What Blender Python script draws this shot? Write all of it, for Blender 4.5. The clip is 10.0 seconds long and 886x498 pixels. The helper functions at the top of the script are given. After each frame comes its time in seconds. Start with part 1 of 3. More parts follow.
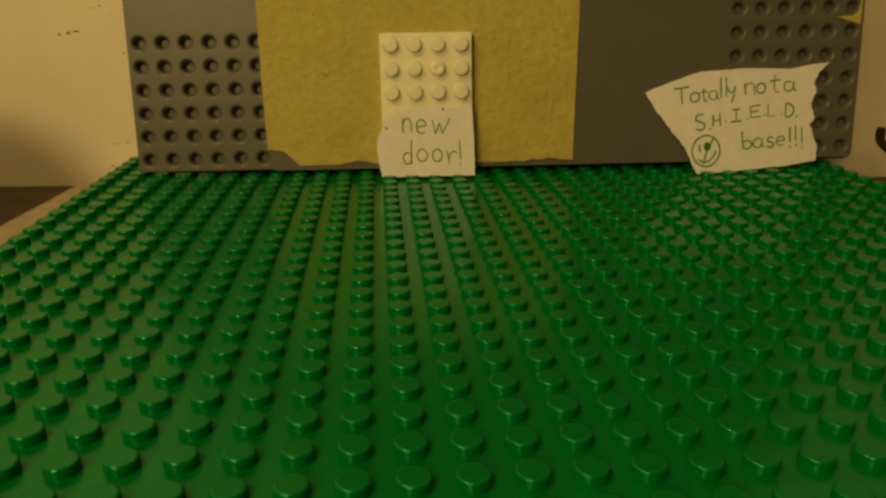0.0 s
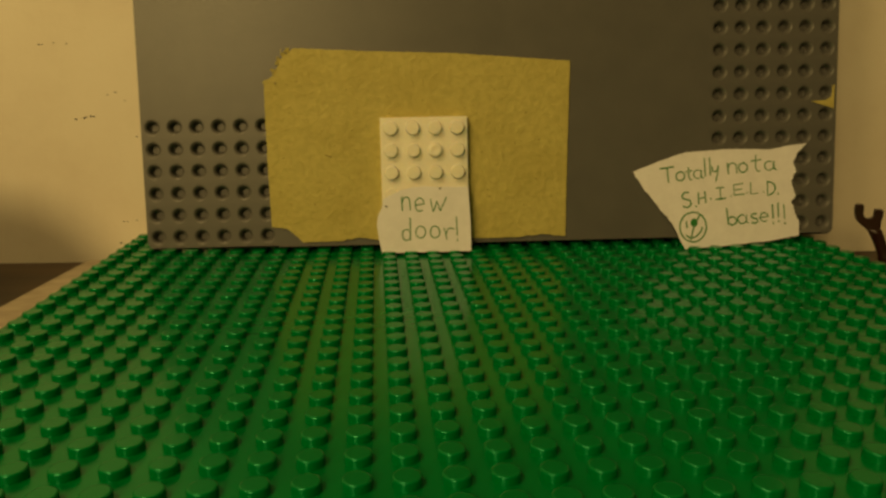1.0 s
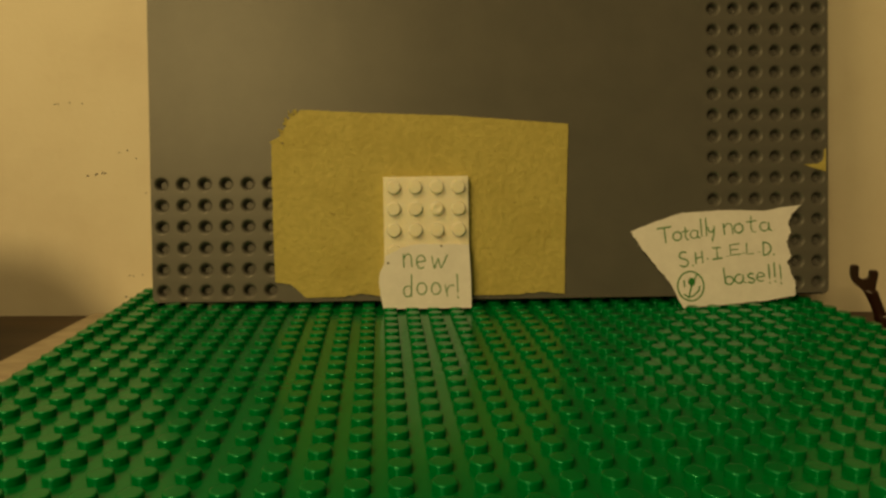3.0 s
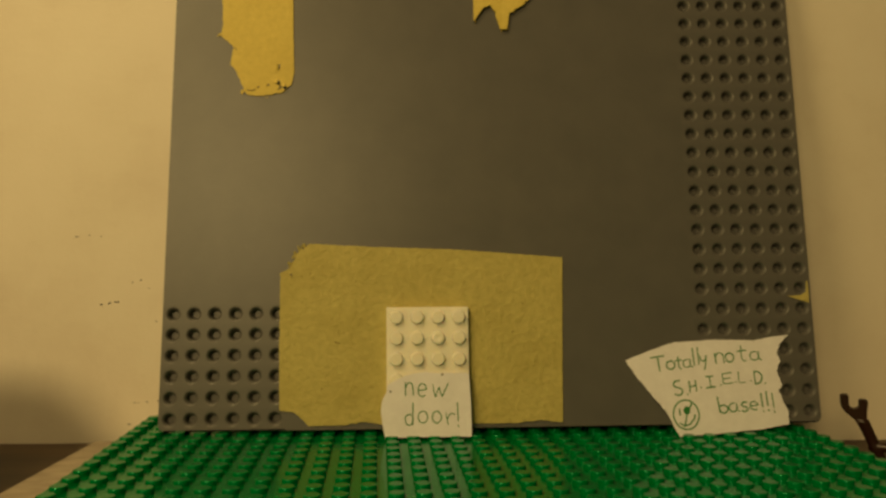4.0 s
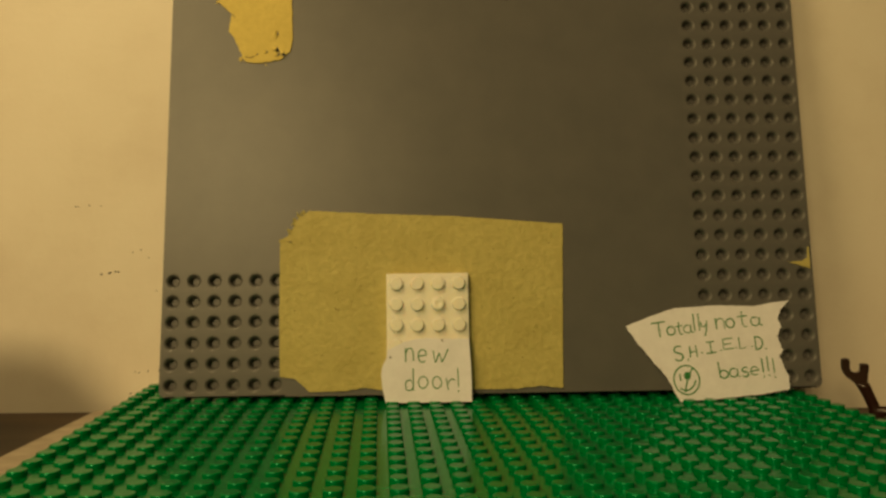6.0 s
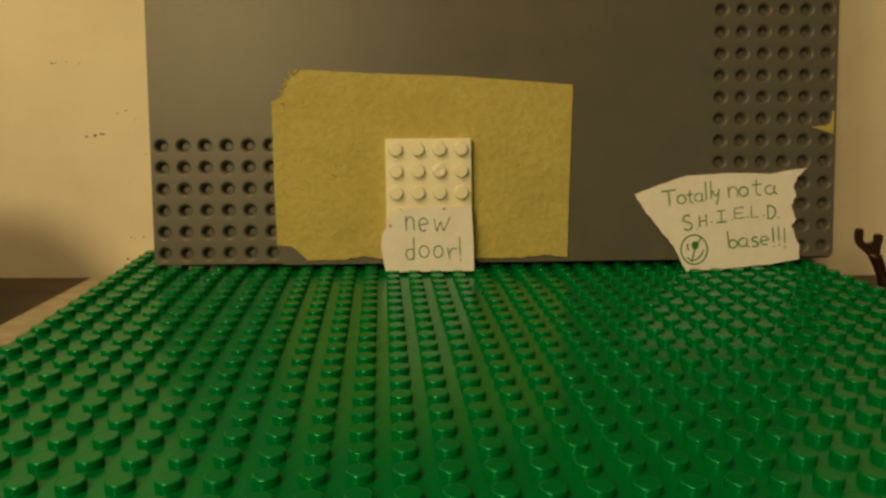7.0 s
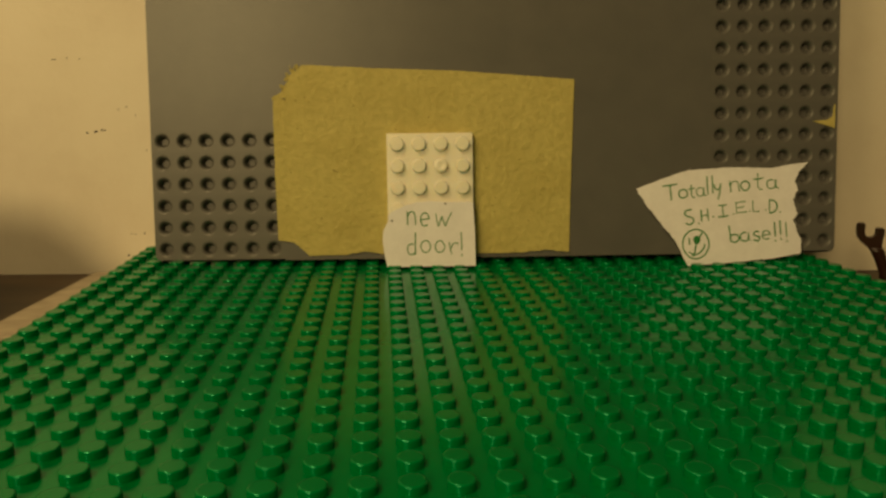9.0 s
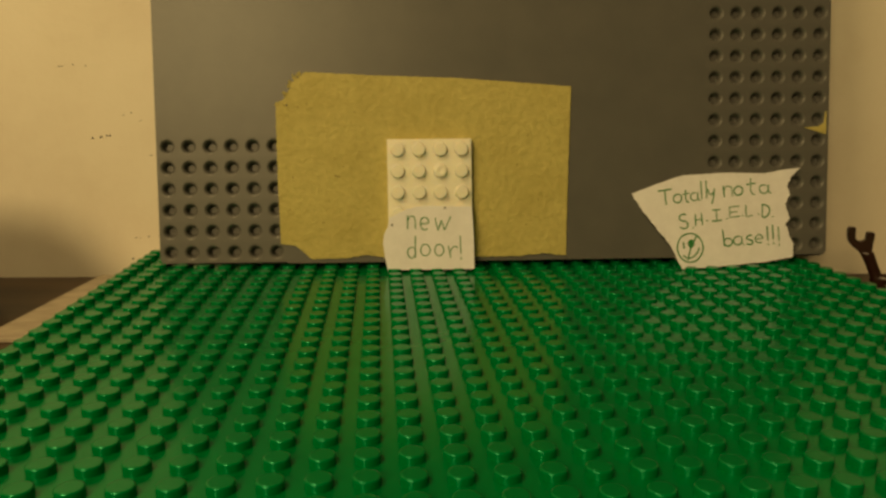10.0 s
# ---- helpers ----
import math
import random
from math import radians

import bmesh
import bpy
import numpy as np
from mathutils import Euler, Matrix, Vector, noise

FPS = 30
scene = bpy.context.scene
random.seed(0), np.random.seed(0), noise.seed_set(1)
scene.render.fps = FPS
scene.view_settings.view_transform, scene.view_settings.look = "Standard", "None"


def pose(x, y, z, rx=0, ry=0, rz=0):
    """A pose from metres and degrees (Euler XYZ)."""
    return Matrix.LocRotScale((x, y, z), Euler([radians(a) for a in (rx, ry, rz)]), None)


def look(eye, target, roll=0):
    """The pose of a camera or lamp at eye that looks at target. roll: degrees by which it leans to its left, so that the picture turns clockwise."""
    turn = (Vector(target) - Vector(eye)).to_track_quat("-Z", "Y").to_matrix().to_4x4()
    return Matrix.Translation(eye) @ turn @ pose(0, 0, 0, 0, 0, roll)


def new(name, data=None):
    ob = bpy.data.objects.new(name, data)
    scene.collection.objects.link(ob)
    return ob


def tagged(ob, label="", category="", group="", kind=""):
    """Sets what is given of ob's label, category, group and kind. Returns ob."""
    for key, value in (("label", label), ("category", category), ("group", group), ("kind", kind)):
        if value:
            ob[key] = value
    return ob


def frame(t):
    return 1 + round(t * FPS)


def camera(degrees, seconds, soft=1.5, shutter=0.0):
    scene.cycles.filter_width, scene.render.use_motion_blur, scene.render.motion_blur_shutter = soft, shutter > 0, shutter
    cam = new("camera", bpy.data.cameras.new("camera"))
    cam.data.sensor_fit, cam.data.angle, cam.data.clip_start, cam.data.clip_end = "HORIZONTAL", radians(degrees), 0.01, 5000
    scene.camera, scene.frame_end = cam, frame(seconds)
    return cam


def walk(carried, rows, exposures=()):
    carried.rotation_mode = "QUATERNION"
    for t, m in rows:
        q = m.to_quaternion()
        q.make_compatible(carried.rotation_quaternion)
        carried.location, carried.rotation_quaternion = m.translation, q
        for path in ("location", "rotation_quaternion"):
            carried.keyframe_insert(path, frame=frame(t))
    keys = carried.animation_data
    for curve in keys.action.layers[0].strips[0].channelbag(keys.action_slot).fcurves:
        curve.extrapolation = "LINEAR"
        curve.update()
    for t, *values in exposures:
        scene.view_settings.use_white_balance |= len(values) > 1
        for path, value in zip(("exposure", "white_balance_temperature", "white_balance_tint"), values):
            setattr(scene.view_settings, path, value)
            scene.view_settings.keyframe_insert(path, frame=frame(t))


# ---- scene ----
from mathutils import geometry

# ---- camera ----
ROWS = [
    (0, -2.83, -79.48, 61.53, -19.485, 0.271, -5.053),
    (0.5, -3.19, -83.04, 62.27, -16.625, 0.266, -5.058),
    (1, -3.26, -87.38, 63.50, -13.481, 0.411, -5.227),
    (1.5, -3.21, -88.54, 64.25, -11.019, 0.476, -5.351),
    (2, -3.79, -89.40, 64.64, -10.600, 0.271, -5.428),
    (3.3, -2.89, -93.73, 63.91, -6.838, -0.005, -4.860),
    (3.5, -4.39, -96.09, 64.56, -4.317, 0.400, -5.148),
    (4, -5.79, -102.48, 69.25, 0.560, -0.181, -5.226),
    (4.5, -5.71, -106.57, 68.23, 4.227, -0.197, -5.173),
    (5, -6.58, -107.38, 66.06, 5.359, -0.271, -5.355),
    (5.5, -5.84, -107.18, 61.55, 4.322, -0.112, -5.142),
    (6, -4.76, -101.90, 59.83, -0.199, 0.010, -5.042),
    (6.2, -2.61, -99.43, 58.96, -2.796, 0.070, -4.639),
    (7.3, -3.78, -88.20, 65.88, -13.102, -0.136, -4.918),
    (7.5, -3.91, -87.95, 65.36, -12.864, -0.105, -4.984),
    (8, -3.79, -93.70, 62.78, -11.555, 0.162, -4.977),
    (8.5, -4.79, -89.19, 62.48, -11.988, -0.095, -5.113),
    (9, -4.20, -90.14, 62.29, -11.925, -0.046, -4.893),
    (9.5, -4.18, -88.94, 62.53, -12.085, -0.024, -4.951),
    (10, -4.97, -95.29, 63.20, -11.608, -0.099, -5.004),
]
cam = camera(63.32, 10.0, soft=2.7)
EXPOSURES = [(0.0, -0.59, 6800, 3), (1.0, -0.51, 6600, 3), (2.0, -0.50, 6500, 3), (3.5, -0.48, 6200, 6), (4.2, -0.40, 5950, 8), (5.0, -0.21, 5750, 10),
             (6.0, -0.23, 5750, 10), (7.5, -0.29, 5750, 9), (8.0, -0.27, 5750, 9), (8.5, -0.48, 5750, 9), (9.0, -0.34, 5750, 9), (10.0, -0.24, 5850, 9)]
walk(cam, [(t, pose(x / 1000, y / 1000, z / 1000, 90 + pitch, roll, yaw)) for t, x, y, z, pitch, roll, yaw in ROWS], EXPOSURES)

# ---- light ----
world = bpy.data.worlds.new("room_dusk")
scene.world = world
world.use_nodes = True
world.node_tree.nodes["Background"].inputs[0].default_value = (1.0, 0.72, 0.42, 1)
world.node_tree.nodes["Background"].inputs[1].default_value = 0.012


def area_lamp(name, eye, target, size, power, colour):
    data = bpy.data.lights.new(name, "AREA")
    data.shape, data.size, data.energy, data.color = "DISK", size, power, colour
    ob = new(name, data)
    ob.matrix_world = look(eye, target)
    return ob


# a warm shaded lamp stands to the left above the table, a second one further back in the room behind the camera
WARM = (1.0, 0.672, 0.245)
area_lamp("desk_lamp_light", (-0.34, -0.14, 0.60), (0.0, 0.14, 0.06), 0.22, 2.65, WARM)
area_lamp("room_lamp_light", (-0.54, -1.05, 0.60), (0.0, 0.2, 0.08), 0.50, 11.3, WARM)

MM = 0.001
STUD = 8.0


# ---- materials ----
def material(name):
    m = bpy.data.materials.new(name)
    m.use_nodes = True
    nt = m.node_tree
    return m, nt, nt.nodes["Principled BSDF"]


def noise_node(nt, scale, detail=4.0, rough=0.6):
    co = nt.nodes.new("ShaderNodeTexCoord")
    n = nt.nodes.new("ShaderNodeTexNoise")
    n.inputs["Scale"].default_value, n.inputs["Detail"].default_value, n.inputs["Roughness"].default_value = scale, detail, rough
    nt.links.new(co.outputs["Object"], n.inputs["Vector"])
    return n


def ramp(nt, src, stops):
    r = nt.nodes.new("ShaderNodeValToRGB")
    while len(r.color_ramp.elements) < len(stops):
        r.color_ramp.elements.new(0.5)
    for e, (at, col) in zip(r.color_ramp.elements, stops):
        e.position, e.color = at, (*col, 1)
    nt.links.new(src, r.inputs[0])
    return r.outputs[0]


def bump(nt, bsdf, src, strength, distance):
    b = nt.nodes.new("ShaderNodeBump")
    b.inputs["Strength"].default_value, b.inputs["Distance"].default_value = strength, distance
    nt.links.new(src, b.inputs["Height"])
    nt.links.new(b.outputs[0], bsdf.inputs["Normal"])
    return b


def plastic(name, dark, light, rough, spots=60.0, ior=1.5):
    m, nt, p = material(name)
    n = noise_node(nt, spots)
    nt.links.new(ramp(nt, n.outputs[0], [(0.3, dark), (0.7, light)]), p.inputs["Base Color"])
    fine = noise_node(nt, 900.0, 3.0)
    r = nt.nodes.new("ShaderNodeMapRange")
    r.inputs[3].default_value, r.inputs[4].default_value = rough * 0.75, rough * 1.3
    nt.links.new(fine.outputs[0], r.inputs[0])
    nt.links.new(r.outputs[0], p.inputs["Roughness"])
    p.inputs["IOR"].default_value = ior
    bump(nt, p, n.outputs[0], 0.15, 0.0006)
    return m


def paper(name, dark, light, grain, depth, stain=None):
    m, nt, p = material(name)
    n = noise_node(nt, grain, 6.0, 0.65)
    col = ramp(nt, n.outputs[0], [(0.3, dark), (0.7, light)])
    if stain:
        big = noise_node(nt, 45.0, 3.0)
        mix = nt.nodes.new("ShaderNodeMix")
        mix.data_type = "RGBA"
        nt.links.new(ramp(nt, big.outputs[0], [(0.45, (0, 0, 0)), (0.75, (0.6, 0.6, 0.6))]), mix.inputs[0])
        nt.links.new(col, mix.inputs[6])
        mix.inputs[7].default_value = (*stain, 1)
        col = mix.outputs[2]
    nt.links.new(col, p.inputs["Base Color"])
    p.inputs["Roughness"].default_value = 0.62
    p.inputs["Specular IOR Level"].default_value = 0.4
    lumps = noise_node(nt, grain * 0.3, 5.0, 0.7)
    mixed = nt.nodes.new("ShaderNodeMath")
    mixed.operation = "ADD"
    nt.links.new(n.outputs[0], mixed.inputs[0])
    nt.links.new(lumps.outputs[0], mixed.inputs[1])
    bump(nt, p, mixed.outputs[0], 0.7, depth)
    return m


GREEN = plastic("green_plastic", (0.0002, 0.130, 0.022), (0.0005, 0.158, 0.028), 0.18, ior=1.25)
GREEN.node_tree.nodes["Principled BSDF"].inputs["Specular Tint"].default_value = (0.24, 1.0, 0.64, 1)
nt = GREEN.node_tree
sheen = nt.nodes.new("ShaderNodeBsdfGlossy")
sheen.inputs["Color"].default_value, sheen.inputs["Roughness"].default_value = (0.20, 1.0, 0.55, 1), 0.26
both = nt.nodes.new("ShaderNodeMixShader")
both.inputs[0].default_value = 0.055
nt.links.new(nt.nodes["Principled BSDF"].outputs[0], both.inputs[1])
nt.links.new(sheen.outputs[0], both.inputs[2])
nt.links.new(both.outputs[0], nt.nodes["Material Output"].inputs[0])
GREY = plastic("dark_grey_plastic", (0.102, 0.100, 0.098), (0.120, 0.116, 0.112), 0.36, ior=1.41)
WHITE = plastic("white_plastic", (0.82, 0.785, 0.67), (0.88, 0.845, 0.73), 0.28)
WHITE.node_tree.nodes["Principled BSDF"].inputs["Subsurface Weight"].default_value = 0.6
WHITE.node_tree.nodes["Principled BSDF"].inputs["Subsurface Radius"].default_value = (1.0, 0.9, 0.7)
WHITE.node_tree.nodes["Principled BSDF"].inputs["Subsurface Scale"].default_value = 0.0018
BROWN = plastic("dark_brown_plastic", (0.018, 0.007, 0.004), (0.030, 0.011, 0.006), 0.30)
YELLOW = paper("yellow_felt_paper", (0.43, 0.37, 0.105), (0.54, 0.465, 0.140), 420.0, 0.0008, (0.40, 0.33, 0.080))
# lighter copy of YELLOW: stronger light on the upper sheets, put into the colour
LIT_YELLOW = paper("lit_yellow_felt_paper", (0.57, 0.45, 0.078), (0.67, 0.535, 0.104), 420.0, 0.00035, (0.53, 0.41, 0.066))
NOTE = paper("white_note_paper", (0.78, 0.765, 0.84), (0.86, 0.845, 0.92), 300.0, 0.0002)


def ink(name, colour):
    m, nt, p = material(name)
    n = noise_node(nt, 1500.0)
    nt.links.new(ramp(nt, n.outputs[0], [(0.3, [c * 0.8 for c in colour]), (0.7, [c * 1.3 for c in colour])]), p.inputs["Base Color"])
    p.inputs["Roughness"].default_value = 0.7
    return m


INK = ink("dark_green_ink", (0.030, 0.19, 0.035))
INK_BRIGHT = ink("bright_green_ink", (0.02, 0.17, 0.03))
# brown for paper hairs and for shade drawn into creases and notches
HAIR_SHADE = ink("brown_hair_and_shade", (0.19, 0.14, 0.03))
INK_DOT = ink("black_ink", (0.03, 0.02, 0.02))


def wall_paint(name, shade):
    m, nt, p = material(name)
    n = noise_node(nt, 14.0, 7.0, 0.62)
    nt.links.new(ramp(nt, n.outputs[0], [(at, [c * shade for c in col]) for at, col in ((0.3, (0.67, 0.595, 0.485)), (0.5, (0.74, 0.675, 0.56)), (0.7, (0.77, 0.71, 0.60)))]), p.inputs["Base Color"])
    fine = noise_node(nt, 260.0, 5.0)
    p.inputs["Roughness"].default_value = 0.6
    bump(nt, p, fine.outputs[0], 0.25, 0.0006)
    return m


def wood(name, dark, light, rough, grain=(6, 90, 40), streak=None):
    m, nt, p = material(name)
    co = nt.nodes.new("ShaderNodeTexCoord")
    mp = nt.nodes.new("ShaderNodeMapping")
    mp.inputs["Scale"].default_value = grain
    n = nt.nodes.new("ShaderNodeTexNoise")
    n.inputs["Scale"].default_value, n.inputs["Detail"].default_value = 1.0, 6.0
    nt.links.new(co.outputs["Object"], mp.inputs[0])
    nt.links.new(mp.outputs[0], n.inputs["Vector"])
    stops = [(0.3, dark), (0.7, light)]
    if streak:
        stops = [(0.33, streak), (0.37, dark), (0.68, light)]
    nt.links.new(ramp(nt, n.outputs[0], stops), p.inputs["Base Color"])
    p.inputs["Roughness"].default_value = rough
    bump(nt, p, n.outputs[0], 0.2, 0.0004)
    return m


WALL = wall_paint("cream_wall_paint", 1.06)
# darkened copy of the wall paint for unseen sides, cuts their bounce light
DIM_WALL = wall_paint("darkened_wall_paint", 0.32)
TABLE = wood("brown_table_wood", (0.040, 0.024, 0.011), (0.072, 0.042, 0.019), 0.5)
SHEET = wood("pale_board_wood", (0.32, 0.265, 0.20), (0.46, 0.39, 0.30), 0.6, (70, 150, 60), (0.075, 0.05, 0.032))
FLOOR = wood("floor_wood", (0.12, 0.07, 0.035), (0.20, 0.12, 0.06), 0.5)
DARKBOX = plastic("dark_card", (0.03, 0.02, 0.014), (0.05, 0.034, 0.022), 0.7)


# ---- building helpers ----
def part(name, bm, mat, parent=None, label="", smooth=False):
    me = bpy.data.meshes.new(name)
    bmesh.ops.recalc_face_normals(bm, faces=bm.faces)
    bm.to_mesh(me)
    bm.free()
    me.materials.append(mat)
    if smooth:
        me.shade_smooth()
    ob = new(name, me)
    ob.parent = parent
    return tagged(ob, label)


def box(bm, lo, hi, bevel=0.0):
    """An axis-aligned box in millimetres, with bevelled edges."""
    c = [(a + b) / 2 * MM for a, b in zip(lo, hi)]
    s = [(b - a) * MM for a, b in zip(lo, hi)]
    made = bmesh.ops.create_cube(bm, size=1.0, matrix=Matrix.Translation(c) @ Matrix.Diagonal((*s, 1)))
    if bevel:
        edges = list({e for v in made["verts"] for e in v.link_edges})
        bmesh.ops.bevel(bm, geom=edges, offset=bevel * MM, segments=2, affect="EDGES", profile=0.5)
    return bm


def lathe(bm, rings, n=20, cap=True, m=Matrix()):
    """Rings of (radius, height) in millimetres, joined from the first to the last, the last one closed."""
    loops = []
    for r, h in rings:
        loops.append([bm.verts.new(m @ Vector((r * MM * math.cos(a * math.tau / n), r * MM * math.sin(a * math.tau / n), h * MM))) for a in range(n)])
    for a, b in zip(loops, loops[1:]):
        for i in range(n):
            f = bm.faces.new((a[i], a[(i + 1) % n], b[(i + 1) % n], b[i]))
            f.smooth = True
    if cap:
        bm.faces.new(loops[-1])
    return bm


STUD_RINGS = [(2.48, 0.0), (2.47, 1.30), (2.42, 1.50), (2.30, 1.64), (2.14, 1.70), (2.00, 1.72)]

# ---- the room ----
wall_yaw = -3.5
wall_y = 218.0


def slab(name, lo, hi, mat, label, m=Matrix(), category=""):
    bm = bmesh.new()
    box(bm, [v * 1000 for v in lo], [v * 1000 for v in hi])
    ob = part(name, bm, mat)
    ob.matrix_world = m
    return tagged(ob, label, category or name.split("_")[0], kind="structure")


at_wall = pose(-88.97 * MM, wall_y * MM, 0, 0, 0, wall_yaw)
wall_back = slab("wall_north", (-1.5, 0.0, -0.76), (1.6, 0.1, 1.65), WALL, "cream painted wall with small brown specks", at_wall)
slab("wall_south", (-1.6, -2.4, -0.76), (1.6, -2.3, 1.65), DIM_WALL, "plain unseen wall, darkened to dim the room", at_wall)
slab("wall_west", (-1.6, -2.3, -0.76), (-1.5, 0.1, 1.65), DIM_WALL, "plain unseen wall, darkened to dim the room", at_wall)
slab("wall_east", (1.5, -2.3, -0.76), (1.6, -0.001, 1.65), DIM_WALL, "plain unseen wall, darkened to dim the room", at_wall)
slab("floor", (-1.6, -2.4, -0.80), (1.6, 0.1, -0.761), FLOOR, "brown wooden floor", at_wall)
slab("ceiling", (-1.6, -2.4, 1.652), (1.6, 0.1, 1.70), DIM_WALL, "plain unseen ceiling, darkened to dim the room", at_wall)

TABLE_Z = -11.2
table = tagged(new("table"), "brown wooden table against a cream wall", "table")
table.matrix_world = at_wall @ Matrix.Translation((0, 0, TABLE_Z * MM - 0.747))
bm = bmesh.new()
box(bm, (-800, -700, 717), (800, -1.0, 747), 2.0)
part("tabletop", bm, TABLE, table)
for sx in (-760, 700):
    for sy in (-660, -80):
        bm = bmesh.new()
        box(bm, (sx, sy, 0), (sx + 60, sy + 60, 716.9), 3.0)
        part("leg", bm, TABLE, table)

# ---- pale board and the flat box that carries the green plate ----
bm = bmesh.new()
box(bm, (0, 0, 0), (90, 84, 1.6), 0.3)
board = part("pale_board", bm, SHEET)
board.matrix_world = pose(-0.1308, 0.1310, (TABLE_Z + 0.05) * MM, 0, 0, -4.4)
tagged(board, "pale flat wooden board with dark grain streaks lying on the table", "board")

# ---- green baseplate ----
COLS, ROWS_G = range(-12, 21), range(-6, 26)


def bow(x):
    """How far the old sheet curls up towards its two long sides, in millimetres."""
    return 2.1 * max(0.0, (-x - 44) / 56) ** 1.6 + 1.2 * max(0.0, (x - 90) / 74) ** 1.6


green = tagged(new("baseplate"), "glossy green plastic building baseplate covered in round studs", "baseplate")
bm = bmesh.new()
box(bm, (-12.5 * STUD + 0.1, -6.5 * STUD + 0.1, -1.6), (20.5 * STUD - 0.1, 25.5 * STUD - 0.1, 0), 0.25)
for i in COLS:
    bmesh.ops.bisect_plane(bm, geom=bm.verts[:] + bm.edges[:] + bm.faces[:], plane_co=(i * STUD * MM, 0, 0), plane_no=(1, 0, 0))
for v in bm.verts:
    v.co.z += bow(v.co.x / MM) * MM
part("plate", bm, GREEN, green)
rest = bmesh.new()
one = bmesh.new()
lathe(one, STUD_RINGS)
stud_mesh = bpy.data.meshes.new("stud")
one.to_mesh(stud_mesh)
one.free()
stud_mesh.materials.append(GREEN)
for j in ROWS_G:
    for i in COLS:
        at = (i * STUD * MM, j * STUD * MM, (bow(i * STUD) - 0.03) * MM)
        if 0 <= j <= 8:
            ob = new("stud", stud_mesh)
            ob.parent = green
            ob.location = at
        else:
            lathe(rest, STUD_RINGS, 16, True, Matrix.Translation(at))
studs = part("studs", rest, GREEN, green)
tagged(studs, kind="stuff")
bm = bmesh.new()
box(bm, (-92, -44, TABLE_Z + 1.7), (148, 196, -1.65), 0.6)
carrier = part("flat_box", bm, DARKBOX)
tagged(carrier, "dark flat card box under the green baseplate", "box")

# ---- grey baseplate, leaning on the wall, seen from its hollow back ----
GREY_AT = pose(-88.50 * MM, 179.32 * MM, 2.59 * MM, -7.83, -0.64, -3.50)
SIDE = 32 * STUD
CORNER = 2.6
FOOT = -0.55  # its lower edge stands on top of the studs


def quad(bm, x0, z0, x1, z1, y=0.0):
    bm.faces.new([bm.verts.new((x * MM, y * MM, z * MM)) for x, z in ((x0, z0), (x1, z0), (x1, z1), (x0, z1))])


def dimple(bm, cx, cz, low, n=24, corner=0):
    """A square of the sheet with a round hollow: rolled lip, wall and floor."""
    def ring(r, y):
        return [bm.verts.new(((cx + r * math.cos(a * math.tau / n)) * MM, y * MM, (cz + r * math.sin(a * math.tau / n)) * MM)) for a in range(n)]
    half = STUD / 2
    edge = []
    for a in range(n):
        c, s = math.cos(a * math.tau / n), math.sin(a * math.tau / n)
        k = half / max(abs(c), abs(s))
        ex, ez = cx + k * c, max(cz + k * s, low)
        hub = Vector((corner * (half - CORNER), low + CORNER))
        if corner and ex * corner > half - CORNER and ez < hub.y:
            ex, ez = hub + (Vector((ex, ez)) - hub).normalized() * CORNER
        edge.append(bm.verts.new((ex * MM, 0, ez * MM)))
    first = [bm.verts.new(((cx + 3.0 * math.cos(a * math.tau / n)) * MM, 0, max(cz + 3.0 * math.sin(a * math.tau / n), low + 0.02) * MM)) for a in range(n)]
    loops = [first, ring(2.66, 0.08), ring(2.30, 0.30), ring(2.02, 0.70), ring(1.84, 1.3), ring(1.70, 2.2), ring(1.50, 3.0), ring(1.25, 3.18)]
    for i in range(n):
        bm.faces.new((edge[i], edge[(i + 1) % n], first[(i + 1) % n], first[i]))
    for a, b in zip(loops, loops[1:]):
        for i in range(n):
            bm.faces.new((a[i], a[(i + 1) % n], b[(i + 1) % n], b[i])).smooth = True
    bm.faces.new(loops[-1])


grey = tagged(new("grey_baseplate"), "dark grey plastic baseplate with hollow round dimples, leaning on the wall", "baseplate")
grey.matrix_world = GREY_AT
cells = []
for foot, corner in ((0, 0), (1, 0), (1, -1), (1, 1)):
    bm = bmesh.new()
    dimple(bm, 0.0, 0.0, FOOT * foot - STUD / 2, 24, corner)
    me = bpy.data.meshes.new("dimple")
    bm.to_mesh(me)
    bm.free()
    me.materials.append(GREY)
    cells.append(me)
for c in range(32):
    for r in range(32):
        if c >= 26 or (c < 6 and r < 6):
            ob = new("dimple", cells[0 if r else 2 if c == 0 else 3 if c == 31 else 1])
            ob.parent = grey
            ob.location = ((c + 0.5) * STUD * MM, 0, (r + 0.5) * STUD * MM)
bm = bmesh.new()
quad(bm, 48, FOOT, 208, SIDE)
quad(bm, 0, 48, 48, SIDE)
part("smooth_road_panel", bm, GREY, grey)
# rim and back
bm = bmesh.new()
back = 3.3
outline = [(0, SIDE)] + [(CORNER - CORNER * math.cos(a * math.pi / 16), FOOT + CORNER - CORNER * math.sin(a * math.pi / 16)) for a in range(9)]
outline += [(SIDE - CORNER + CORNER * math.sin(a * math.pi / 16), FOOT + CORNER - CORNER * math.cos(a * math.pi / 16)) for a in range(9)] + [(SIDE, SIDE)]
near, far = [[bm.verts.new((x * MM, y * MM, z * MM)) for x, z in outline] for y in (0.0, back)]
for k in range(len(outline)):
    bm.faces.new((near[k - 1], near[k], far[k], far[k - 1]))
bm.faces.new(far)
part("rim", bm, GREY, grey)


